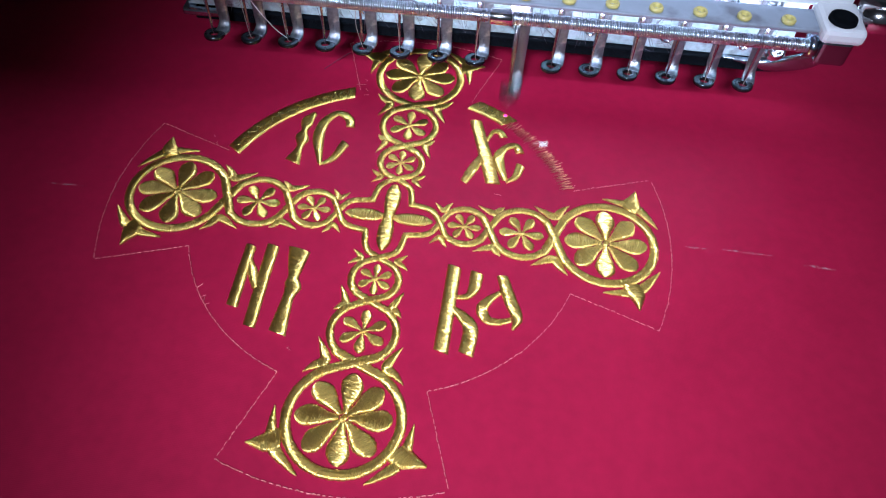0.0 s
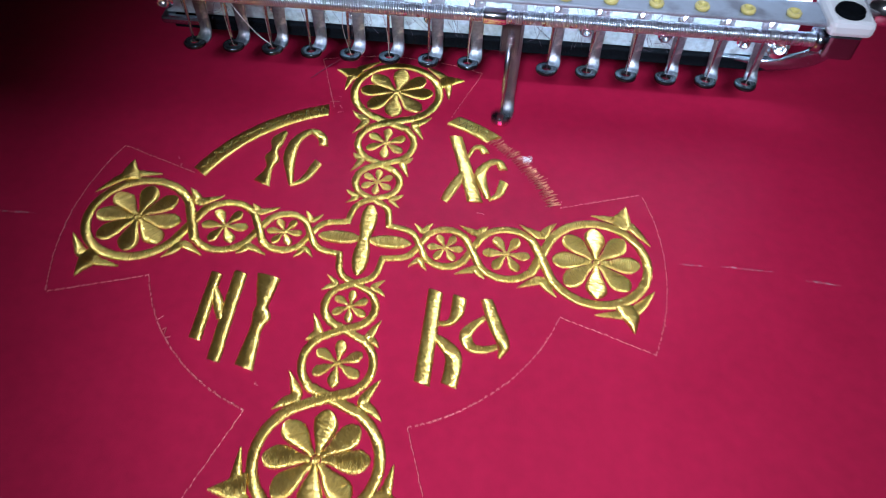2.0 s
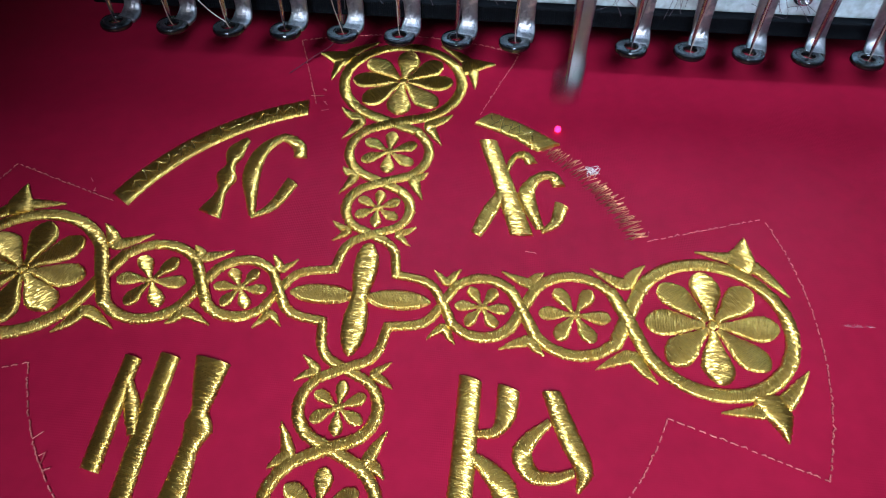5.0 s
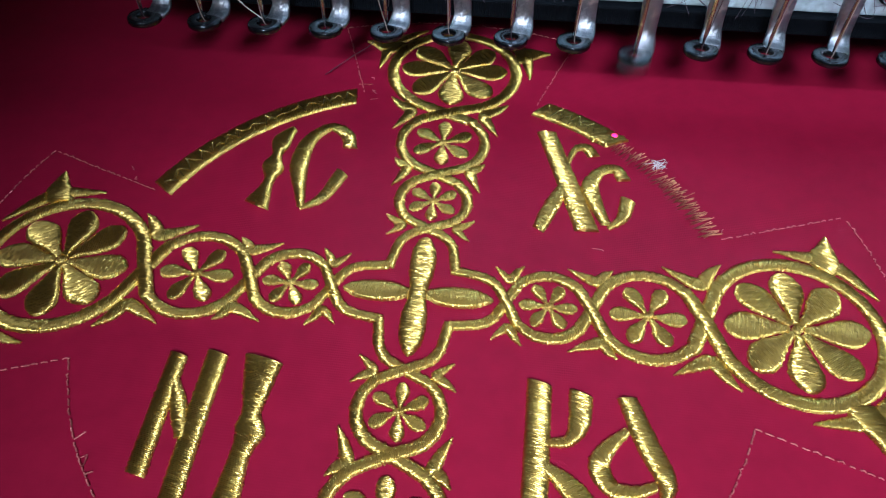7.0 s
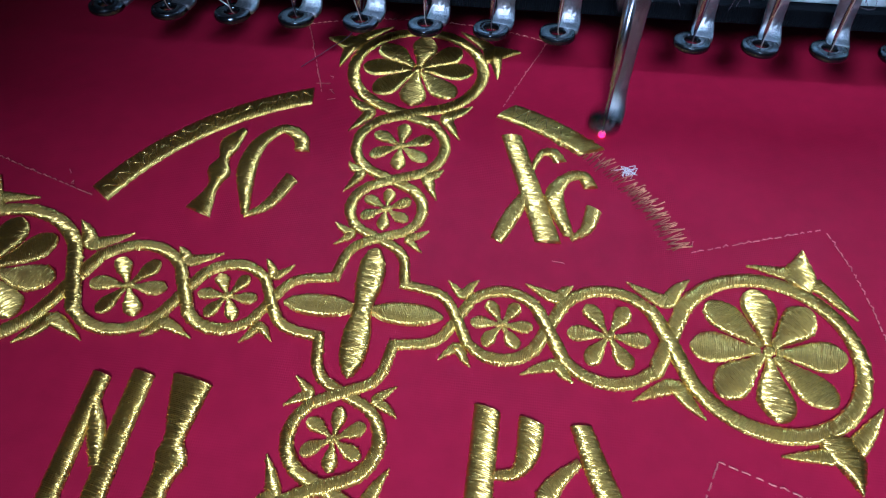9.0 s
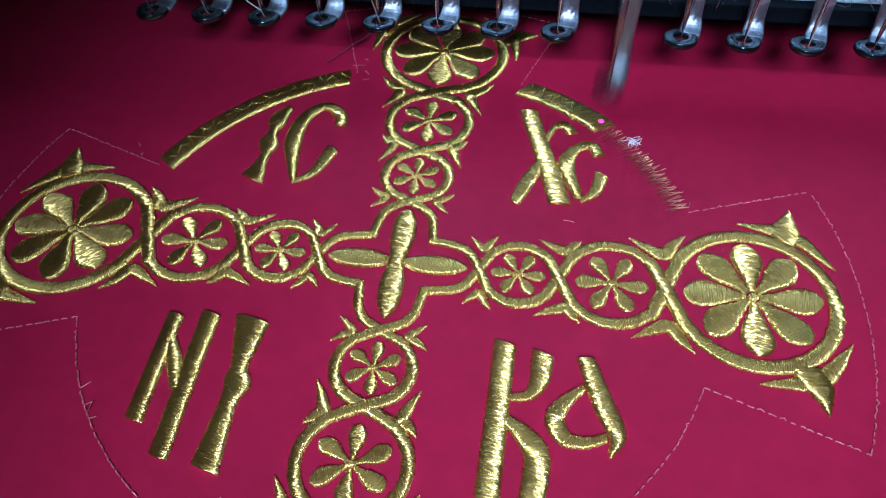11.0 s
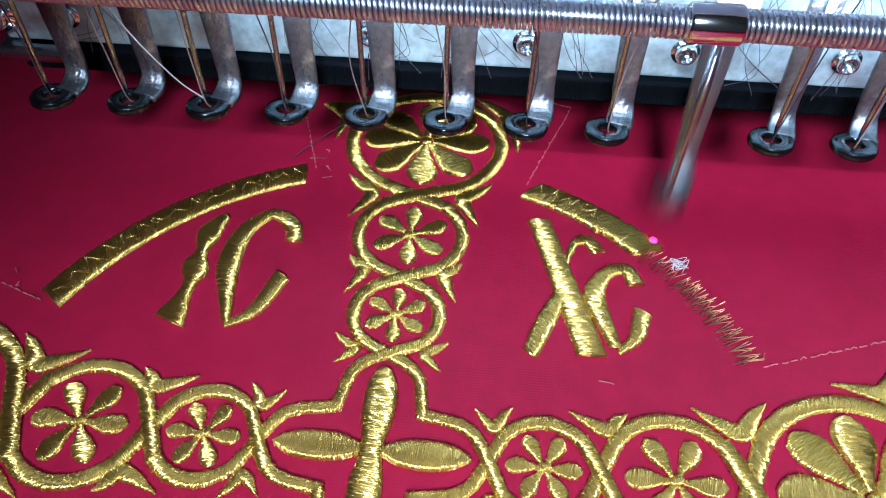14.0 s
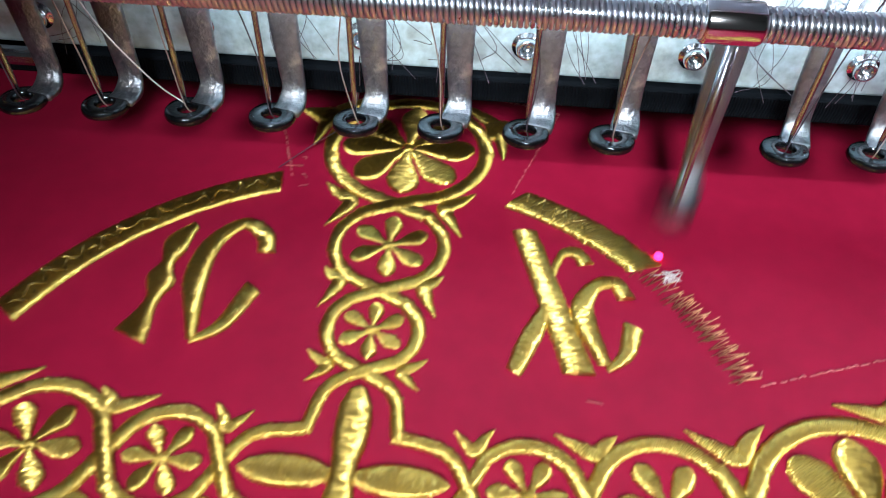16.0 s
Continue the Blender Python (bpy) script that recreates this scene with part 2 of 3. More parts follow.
def satin(points, step=0.29, height=0.55, smooth=True, skew=0.25, lift=None, per=12, flat=2.5):
    """Raised satin stitching along a line: rows of (x, y, width) in millimetres. Every thread is a round ridge of its own across the line,
    with uneven ends. Returns vertices in metres, faces, and each vertex's place along the line and along its thread."""
    curve = catmull(points, per) if smooth else np.array(points, float)
    row = resample(curve, step / 4)
    tang = np.gradient(row[:, :2], axis=0)
    tang /= np.linalg.norm(tang, axis=1, keepdims=True) + 1e-9
    side = np.stack([-tang[:, 1], tang[:, 0]], 1)
    n, m = len(row), len(PROFILE)
    verts = np.zeros((n, m, 3))
    count = n // 4 + 2
    ends, wob, slant = RNG.normal(0, 0.085, (count, 2)), RNG.normal(0, 0.025, count), RNG.normal(0, 0.025, count)
    for i in range(n):
        ridge, k = THREAD_ROUND[i % 4], i // 4
        w = max(0.12, row[i, 2] / 2)
        u = np.where(PROFILE < 0, PROFILE * (w + ends[k, 0] * ridge), PROFILE * (w + ends[k, 1] * ridge))
        tall = height * min(1.0, 0.35 + w / 1.6)
        z = tall * np.sqrt(np.clip(1 - (np.abs(PROFILE) * 0.985) ** flat, 0, 1)) + (0.16 + wob[k]) * (ridge - 0.5) + slant[k] * PROFILE * ridge + RNG.normal(0, 0.012, m)
        z[0] = z[-1] = -0.05
        verts[i, :, :2] = row[i, :2] + side[i] * u[:, None] + tang[i] * (skew * u)[:, None]
        verts[i, :, 2] = z + (lift(row[i]) if lift else 0.0)
    verts = verts.reshape(-1, 3) / 1000
    run = np.concatenate([[0], np.cumsum(np.linalg.norm(np.diff(row[:, :2], axis=0), axis=1))]) + 37.0 * RNG.random()
    shear = skew / (1 + skew * skew)
    lay = np.stack([np.repeat(run, m), np.outer(np.maximum(0.12, row[:, 2] / 2), PROFILE).ravel() + shear * np.repeat(run, m)], 1)
    faces = [(i * m + j, i * m + j + 1, (i + 1) * m + j + 1, (i + 1) * m + j) for i in range(n - 1) for j in range(m - 1)]
    faces += [tuple(range(m - 1, -1, -1)), tuple((n - 1) * m + j for j in range(m))]
    return verts, [tuple(reversed(f)) for f in faces], lay


def tube(points, radius, sides=6, taper=1.0):
    """A round cord along points in metres."""
    p = np.array(points, float)
    t = np.gradient(p, axis=0)
    t /= np.linalg.norm(t, axis=1, keepdims=True) + 1e-12
    ref = np.array([0.31, 0.17, 0.93])
    a = np.cross(t, ref)
    a /= np.linalg.norm(a, axis=1, keepdims=True) + 1e-12
    b = np.cross(t, a)
    verts, n = [], len(p)
    for i in range(n):
        r = radius * (1 + (taper - 1) * i / max(1, n - 1))
        for k in range(sides):
            q = 2 * math.pi * k / sides
            verts.append(p[i] + r * (math.cos(q) * a[i] + math.sin(q) * b[i]))
    faces = [(i * sides + k, i * sides + (k + 1) % sides, (i + 1) * sides + (k + 1) % sides, (i + 1) * sides + k) for i in range(n - 1) for k in range(sides)]
    faces += [tuple(range(sides)), tuple((n - 1) * sides + k for k in range(sides - 1, -1, -1))]
    return verts, faces


def ribbon(path, across, half, thick):
    """A flat bar with eased edges along a path, its width lying towards across."""
    verts, n = [], len(path)
    t = np.gradient(np.array(path, float), axis=0)
    for i, p in enumerate(path):
        d = t[i] / np.linalg.norm(t[i])
        w = np.array(across, float) - d * np.dot(d, across)
        w /= np.linalg.norm(w)
        k = np.cross(d, w)
        for a, b in ((-1, -0.5), (-0.85, -1), (0.85, -1), (1, -0.5), (1, 0.5), (0.85, 1), (-0.85, 1), (-1, 0.5)):
            verts.append(p + w * a * half + k * b * thick)
    faces = [(i * 8 + k, i * 8 + (k + 1) % 8, (i + 1) * 8 + (k + 1) % 8, (i + 1) * 8 + k) for i in range(n - 1) for k in range(8)]
    faces += [tuple(range(7, -1, -1)), tuple((n - 1) * 8 + k for k in range(8))]
    return verts, faces


def joined(pieces):
    verts, faces = [], []
    for v, f in pieces:
        k = len(verts)
        verts.extend(v)
        faces.extend(tuple(i + k for i in q) for q in f)
    return verts, faces


def lathe(profile, sides=24, centre=(0, 0, 0)):
    """A turned form about z from (radius, height) rows, closed where the radius is zero."""
    verts, n = [], len(profile)
    for r, z in profile:
        for k in range(sides):
            q = 2 * math.pi * k / sides
            verts.append((centre[0] + r * math.cos(q), centre[1] + r * math.sin(q), centre[2] + z))
    faces = [(i * sides + k, i * sides + (k + 1) % sides, (i + 1) * sides + (k + 1) % sides, (i + 1) * sides + k) for i in range(n - 1) for k in range(sides)]
    return verts, faces


def moved(piece, m):
    return [tuple(m @ Vector(v)) for v in piece[0]], piece[1]


# ---- the room ----
def build_room():
    for name, b in (("floor", (-2, 2, -2, 2, -0.95, -0.85)), ("ceiling", (-2, 2, -2, 2, 1.75, 1.85)), ("wall_north", (-2, 2, 2, 2.1, -0.85, 1.75)),
                    ("wall_south", (-2, 2, -2.1, -2, -0.85, 1.75)), ("wall_east", (2, 2.1, -2, 2, -0.85, 1.75)), ("wall_west", (-2.1, -2, -2, 2, -0.85, 1.75))):
        bm = bmesh.new()
        box(bm, *b)
        ob = part(name, bm, FLOOR if name == "floor" else WALL)
        tagged(ob, {"floor": "grey lino workshop floor", "ceiling": "plain pale painted ceiling"}.get(name, "plain pale painted workshop wall"), name.split("_")[0], kind="structure")
    bm = bmesh.new()
    box(bm, -0.7, 0.7, -0.55, 0.6, -0.85, -0.035, 0.004)
    tagged(part("machine_table", bm, TABLE), "grey laminate machine table under the stretched cloth", "table")


# ---- the embroidered cloth ----
ANGLE = math.degrees(-0.02317)
CENTRE = (-0.03965, -0.04655)
BIG, MID, SMALL = (65.5, 14.4), (40.3, 8.9), (23.0, 6.7)


def turn2(u, v, q):
    c, s = math.cos(q), math.sin(q)
    return c * u - s * v, s * u + c * v


def gold(name, rows, parent, label="", **kw):
    verts, faces, lay = satin(rows, **kw)
    ob = mesh_object(name, verts, faces, GOLD, parent, label)
    corner = np.zeros(len(ob.data.loops), int)
    ob.data.loops.foreach_get("vertex_index", corner)
    ob.data.uv_layers.new(name="thread").data.foreach_set("uv", lay[corner].astype(np.float32).ravel())
    return ob


def rosette(cloth, centre, reach, petals, wide, q):
    """A flower of teardrop petals round a small knot."""
    cx, cy = turn2(centre, 0, q)
    knot = gold("rosette", [(cx - 0.9, cy - 0.3, 1.0), (cx, cy, 2.0 if petals > 6 else 1.2), (cx + 0.9, cy + 0.3, 1.0)], cloth, "gold satin-stitched flower with raised petals", height=0.9)
    for k in range(petals):
        a = q + 2 * math.pi * k / petals + float(RNG.normal(0, 0.03))
        rows = []
        for s, w in ((0.10, 0.22), (0.3, 0.42), (0.55, 0.85), (0.75, 1.0), (0.9, 0.72), (0.97, 0.38), (1.0, 0.15)):
            rows.append((cx + math.cos(a) * reach * s, cy + math.sin(a) * reach * s, wide * w))
        gold("petal", rows, knot, skew=0.15, height=0.6 if petals > 6 else 0.5, flat=5.0)


def strand_rows(sign):
    """One of the two cords that plait out along an arm, in the arm's own axes."""
    rows = [(5.7, 6.1), (8.3, 5.7), (11.0, 5.2), (13.0, 4.1), (14.5, 2.1)]
    rows = [(u, v * sign) for u, v in rows]
    side = -sign
    for (c, r), first, last in ((SMALL, 148, 30), (MID, 150, 30), (BIG, 155, 0)):
        for d in np.linspace(first, last, 9 if r < 10 else 15):
            rows.append((c + r * math.cos(math.radians(d)), side * r * math.sin(math.radians(d))))
        side = -side
    return rows


def build_arm(cloth, q):
    for sign in (1, -1):
        def lift(row, sign=sign):
            u = turn2(row[0], row[1], -q)[0]
            return 0.30 * sum(math.exp(-((u - c) / 2.0) ** 2) * (1 if sign * o > 0 else 0) for c, o in ((15.5, 1), (30.6, -1), (50.2, 1)))
        rows = [(*turn2(u, v, q), 1.9 if u < 20 else 2.2 if u < 48 else 2.7) for u, v in strand_rows(sign)]
        gold("strand", rows, cloth, "gold satin-stitched interlaced cord", lift=lift, per=6, height=0.7, flat=2.6, skew=0.4)
        # small two-tipped leaves in the notches of the plait
        for tips, wide in ((((18.6, 8.6), (16.2, 5.3), (13.4, 7.9)), 1.9), (((34.6, 9.4), (31.9, 6.6), (26.4, 8.9)), 2.5), (((54.4, 13.2), (50.1, 8.2), (43.6, 11.4)), 2.9)):
            a, b, c = tips
            rows = [(*a, 0.25), ((a[0] * 0.5 + b[0] * 0.5), (a[1] * 0.55 + b[1] * 0.45), wide * 0.7), (*b, wide), ((b[0] * 0.5 + c[0] * 0.5), (b[1] * 0.6 + c[1] * 0.4), wide * 0.65), (*c, 0.2)]
            gold("leaf", [(*turn2(u, v * sign, q), w) for u, v, w in rows], cloth, "small gold satin-stitched leaf")
        # pointed corner leaf outside the large ring
        rows = [(72.6, 14.0, 5.0), (73.8, 16.8, 5.4), (74.4, 19.4, 3.0), (74.9, 22.3, 0.3)]
        tip = gold("corner_leaf", [(*turn2(u, v * sign, q), w) for u, v, w in rows], cloth, "gold satin-stitched pointed corner leaf", height=0.8)
        for d0, d1 in ((63, 93), (57, 27)):
            rows = []
            for k, w in enumerate((3.2, 2.8, 2.1, 1.3, 0.3)):
                d = math.radians(d0 + (d1 - d0) * k / 4)
                r = 17.5 + (0.7, 0.3, 0.0, 0.0, 0.2)[k]
                rows.append((*turn2(65.5 + r * math.cos(d), sign * r * math.sin(d), q), w))
            gold("leaflet", rows, tip)
    rosette(cloth, BIG[0], 12.3, 8, 5.9, q)
    rosette(cloth, MID[0], 6.7, 6, 3.1, q)
    rosette(cloth, SMALL[0], 5.1, 6, 2.4, q)


LETTERS = {
    "letter_i": [[(-32.2, 41.0, 1.4), (-33.9, 36.6, 4.0), (-33.9, 32.2, 2.0), (-33.8, 28.8, 4.4), (-33.6, 24.4, 2.0), (-34.3, 17.8, 5.2)]],
    "letter_c": [[(-19.2, 36.3, 2.6), (-20.6, 40.3, 2.8), (-24.5, 42.3, 2.2), (-28.1, 37.6, 3.0), (-28.6, 29.8, 3.6), (-25.6, 18.4, 1.2)], [(-25.7, 18.0, 0.8), (-22.0, 21.4, 2.2), (-19.4, 28.8, 3.0)]],
    "letter_kh": [[(21.9, 46.2, 3.8), (26.0, 32.5, 4.0), (30.1, 18.6, 4.3)], [(20.8, 18.0, 2.4), (23.0, 24.0, 3.0), (25.4, 29.6, 2.2)], [(26.2, 36.2, 0.9), (28.0, 41.6, 1.4), (30.3, 42.3, 2.2), (31.9, 39.8, 2.4)]],
    "letter_s": [[(37.8, 33.2, 2.6), (36.2, 36.4, 2.4), (33.0, 35.2, 2.2), (30.9, 29.8, 3.4), (33.7, 20.6, 1.8)], [(34.1, 19.8, 0.8), (36.9, 22.8, 2.2), (38.3, 27.8, 2.9)]],
    "letter_n": [[(-37.6, -16.8, 3.0), (-37.4, -27.0, 3.1), (-37.1, -37.6, 3.1)], [(-31.3, -15.8, 3.5), (-31.1, -29.0, 3.4), (-30.7, -43.2, 3.3)], [(-36.6, -21.6, 1.6), (-34.5, -26.0, 2.6), (-32.4, -31.2, 1.8)]],
    "letter_iota": [[(-23.5, -16.0, 6.2), (-23.2, -21.6, 4.4), (-22.8, -26.0, 3.0), (-22.3, -28.8, 4.7), (-22.6, -33.0, 3.1), (-22.7, -44.2, 4.8)]],
    "letter_k": [[(21.9, -15.3, 3.8), (21.7, -29.0, 3.8), (21.4, -43.4, 3.9)], [(28.6, -16.5, 3.7), (28.2, -21.4, 3.3), (26.6, -24.8, 1.9), (23.2, -25.6, 1.3)], [(23.1, -29.4, 1.6), (26.0, -31.6, 3.0), (28.6, -35.3, 4.0), (28.1, -43.2, 3.9)]],
    "letter_a": [[(35.9, -16.6, 3.0), (38.4, -23.8, 3.5), (40.9, -29.8, 3.0), (39.9, -33.9, 0.6)], [(35.6, -22.2, 1.2), (32.6, -25.4, 2.4), (31.1, -28.4, 3.2), (32.6, -31.6, 2.6), (36.0, -32.0, 1.9), (39.4, -30.7, 1.4)]],
}


def arc_rows(first, last, radius, width, n=24):
    return [(radius * math.cos(math.radians(d)), radius * math.sin(math.radians(d)), width) for d in np.linspace(first, last, n)]


def zigzag(first, last, r0, r1, step, radius=0.00008, keep=1.0):
    """Loose zigzag threads between two radii."""
    pieces, k, d = [], 0, first
    while (last - first) * (last - d) > 0:
        e = d + math.copysign(step * RNG.uniform(0.5, 1.5), last - first)
        a, b = (r0, r1) if k % 2 else (r1, r0)
        j = RNG.normal(0, 0.45, 2)
        p = [((a + j[0]) * math.cos(math.radians(d)) / 1000, (a + j[0]) * math.sin(math.radians(d)) / 1000, 0.0001),
             ((a + b) / 2 * math.cos(math.radians((d + e) / 2)) / 1000, (a + b) / 2 * math.sin(math.radians((d + e) / 2)) / 1000, 0.00014),
             ((b + j[1]) * math.cos(math.radians(e)) / 1000, (b + j[1]) * math.sin(math.radians(e)) / 1000, 0.0001)]
        if RNG.random() < keep:
            pieces.append(tube(p, radius, 5))
        d, k = e, k + 1
    return joined(pieces)


def dashes(points, length=1.2, gap=0.5, radius=0.115):
    """Running stitches along a line in millimetres."""
    row = resample(np.array(points, float), 0.25)
    pieces, i, n = [], 0, len(row)
    while i < n - 3:
        k = min(n - 1, i + max(2, int(length / 0.25 * RNG.uniform(0.7, 1.2))))
        a, b = row[i], row[k]
        j = RNG.normal(0, 0.12, 2)
        pieces.append(tube([(a[0] / 1000, a[1] / 1000, 0.0), ((a[0] + b[0]) / 2000 + j[0] / 1000, (a[1] + b[1]) / 2000 + j[1] / 1000, 0.00018), (b[0] / 1000, b[1] / 1000, 0.0)], radius / 1000, 5))
        i = k + max(1, int(gap / 0.25 * RNG.uniform(0.6, 1.8)))
    return joined(pieces)


GROWN = []


def build_cloth():
    cloth = empty("embroidered_cloth", "crimson cloth stretched flat, embroidered with a gold cross and letters", "cloth", at=(*CENTRE, 0))
    nx, ny, w, h = 60, 48, 1.1, 0.9
    verts = [((i / nx - 0.5) * w, (j / ny - 0.45) * h, -0.0002 + 0.0004 * noise.noise(Vector((i * 0.31, j * 0.27, 3.0))) * (1 if abs((i / nx - 0.5) * w) > 0.12 else 0)) for j in range(ny + 1) for i in range(nx + 1)]
    faces = [(j * (nx + 1) + i, j * (nx + 1) + i + 1, (j + 1) * (nx + 1) + i + 1, (j + 1) * (nx + 1) + i) for j in range(ny) for i in range(nx)]
    mesh_object("fabric", verts, faces, CLOTH, cloth, "crimson woven satin fabric")
    for k in range(4):
        build_arm(cloth, k * math.pi / 2)
    # long lobes of the middle cross, the upright one over the level one
    def lobe(rows, z):
        return gold("lobe", rows, cloth, "gold satin-stitched long lobe", height=0.85, skew=0.1, flat=6.0, lift=lambda r: z)
    for s in (-1, 1):
        lobe([(s * 1.5, 0, 1.6), (s * 4.0, 0, 3.6), (s * 7.0, 0, 4.4), (s * 10.5, 0, 3.6), (s * 12.6, 0, 1.6), (s * 13.4, 0, 0.3)], 0.0)
    lobe([(0, -13.0, 0.4), (0, -12.2, 2.0), (0, -9.5, 4.2), (0, -5.0, 4.6), (0, -1.5, 3.4), (0, 1.5, 3.4), (0, 5.0, 4.6), (0, 9.5, 4.4), (0, 12.2, 2.2), (0, 13.0, 0.4)], 0.25)
    for name, strokes in LETTERS.items():
        first = gold(name, [(x, y, w * 1.06) for x, y, w in strokes[0]], cloth, "gold satin-stitched raised old-style letter", height=0.75)
        for rows in strokes[1:]:
            gold("stroke", [(x, y, w * 1.06) for x, y, w in rows], first, height=0.65)
    # finished curved band, the growing one, and the tacking still to be covered
    band = gold("curved_band", arc_rows(159.6, 111.4, 57.6, 5.2), cloth, "gold satin-stitched curved band with zigzag relief", height=0.8)
    mesh_object("zigzag_relief", *moved(joined([zigzag(158.5, 112.5, 56.3, 58.4, 1.6, 0.00014), zigzag(158.0, 113.0, 56.4, 58.2, 0.9, 0.00008, 0.6)]), Matrix.Translation((0, 0, 0.00062))), GILT, band)["kind"] = "stuff"
    growing = gold("growing_band", arc_rows(69.2, 55.2, 57.6, 5.3, 12), cloth, "unfinished gold satin-stitched curved band", height=0.85, skew=0.45, flat=4.0)
    mesh_object("zigzag_relief", *moved(joined([zigzag(68.0, 56.0, 56.3, 58.6, 1.3, 0.00014), zigzag(68.0, 56.0, 56.4, 58.4, 0.7, 0.00008, 0.7)]), Matrix.Translation((0, 0, 0.00066))), GILT, growing)["kind"] = "stuff"
    for k in range(22):
        a = 55.3 - 0.5 * k
        GROWN.append((gold("stitch", arc_rows(a + 0.15, a - 0.5, 57.6 + float(RNG.normal(0, 0.12)), 5.3 + float(RNG.normal(0, 0.2)), 4), growing, height=0.85, skew=0.45, flat=4.0), (55.3 - a) / 0.68))
    tagged(mesh_object("tacking_zigzag", *joined([zigzag(56.0, 21.0, 55.2, 59.1, 0.55, keep=0.8), zigzag(56.0, 21.0, 55.8, 58.6, 0.8, keep=0.6), zigzag(36.0, 21.0, 55.2, 59.2, 0.5, keep=0.8)]), TACK, cloth, "loose tacking zigzag threads"), kind="stuff")
    # running-stitch outline: ring segments and flared arm ends
    for k in range(4):
        q = k * math.pi / 2
        for sign in (1, -1):
            flare = [turn2(u, sign * v, q) for u, v in ((55.4, 19.6), (67.0, 23.6), (80.0, 28.2))]
            tagged(mesh_object("outline_stitching", *dashes(flare), RUN, cloth, "pink running-stitch outline"), kind="stuff")
        end = [turn2(80.0 + 5.0 * (1 - (v / 28.2) ** 2), v, q) for v in np.linspace(-28.2, 28.2, 30)]
        tagged(mesh_object("outline_stitching", *dashes(end), RUN, cloth, "pink running-stitch outline"), kind="stuff")
    for first, last in ((199.5, 250.5), (289.5, 340.5)):
        ring = [(58.7 * math.cos(math.radians(d)), 58.7 * math.sin(math.radians(d))) for d in np.linspace(first, last, 60)]
        tagged(mesh_object("outline_stitching", *dashes(ring), RUN, cloth, "pink running-stitch outline"), kind="stuff")
    # chalk line left and right of the cross
    for u0, v0, u1, v1 in ((-106.0, -3.1, -94.5, -2.4), (88.5, 2.2, 95.5, 2.6), (99.5, 3.0, 115.5, 3.0), (121.5, 0.9, 133.0, 0.5)):
        rows = resample(np.array([(u0, v0, 0.0), ((u0 + u1) / 2, (v0 + v1) / 2 + 0.15, 0.9), (u1, v1, 0.2)]), 0.5)
        verts = [p for u, v, w in rows for p in ((u / 1000, (v + w / 2) / 1000, 0.0003), (u / 1000, (v - w / 2) / 1000, 0.0003))]
        mesh_object("chalk_mark", verts, [(2 * i, 2 * i + 1, 2 * i + 3, 2 * i + 2) for i in range(len(rows) - 1)], CHALK, cloth, "faint white chalk mark")
    # lint and thread tails caught on the cloth
    tails = []
    for k in range(16):
        a = np.array((45.0, 38.2, 0.2)) + RNG.normal(0, 0.4, 3) * (1, 1, 0.1)
        tails.append(tube(catmull([a / 1000, (a + RNG.normal(0, 0.9, 3) * (1, 1, 0.3) + (0, 0, 0.7)) / 1000, (a + RNG.normal(0, 0.9, 3) * (1, 1, 0.2)) / 1000], 5), 0.000055, 5))
    tagged(mesh_object("lint", *joined(tails), LINT, cloth, "tuft of white lint"), kind="stuff")
    tails = []
    for u, v in ((-17.4, 56.0), (-18.2, 60.0), (-16.8, 53.0), (-19.0, 58.0), (-60.0, 22.0), (-62.0, 25.0), (56.0, 22.0), (-48.0, -33.0), (-46.0, -36.0), (-44.0, -38.0), (-18.5, -48.0), (33.0, 14.0)):
        a = np.array((u, v, 0.15))
        tails.append(tube(np.array([a, a + (RNG.normal(0, 0.4), RNG.normal(0, 0.4), 0.35), a + (RNG.normal(0, 1.0), RNG.normal(0, 1.0), 0.1)]) / 1000, 0.00008, 5))
    tagged(mesh_object("thread_ends", *joined(tails), RUN, cloth, "short pink thread ends"), kind="stuff")
    cloth.rotation_euler = (0, 0, radians(ANGLE))
    return cloth


# ---- the embroidery head ----
PITCH, LIFT, RAIL_Y, RAIL_Z = 0.012, 0.0230, -0.012, 0.048
LEFT, RIGHT = -0.108, 0.090


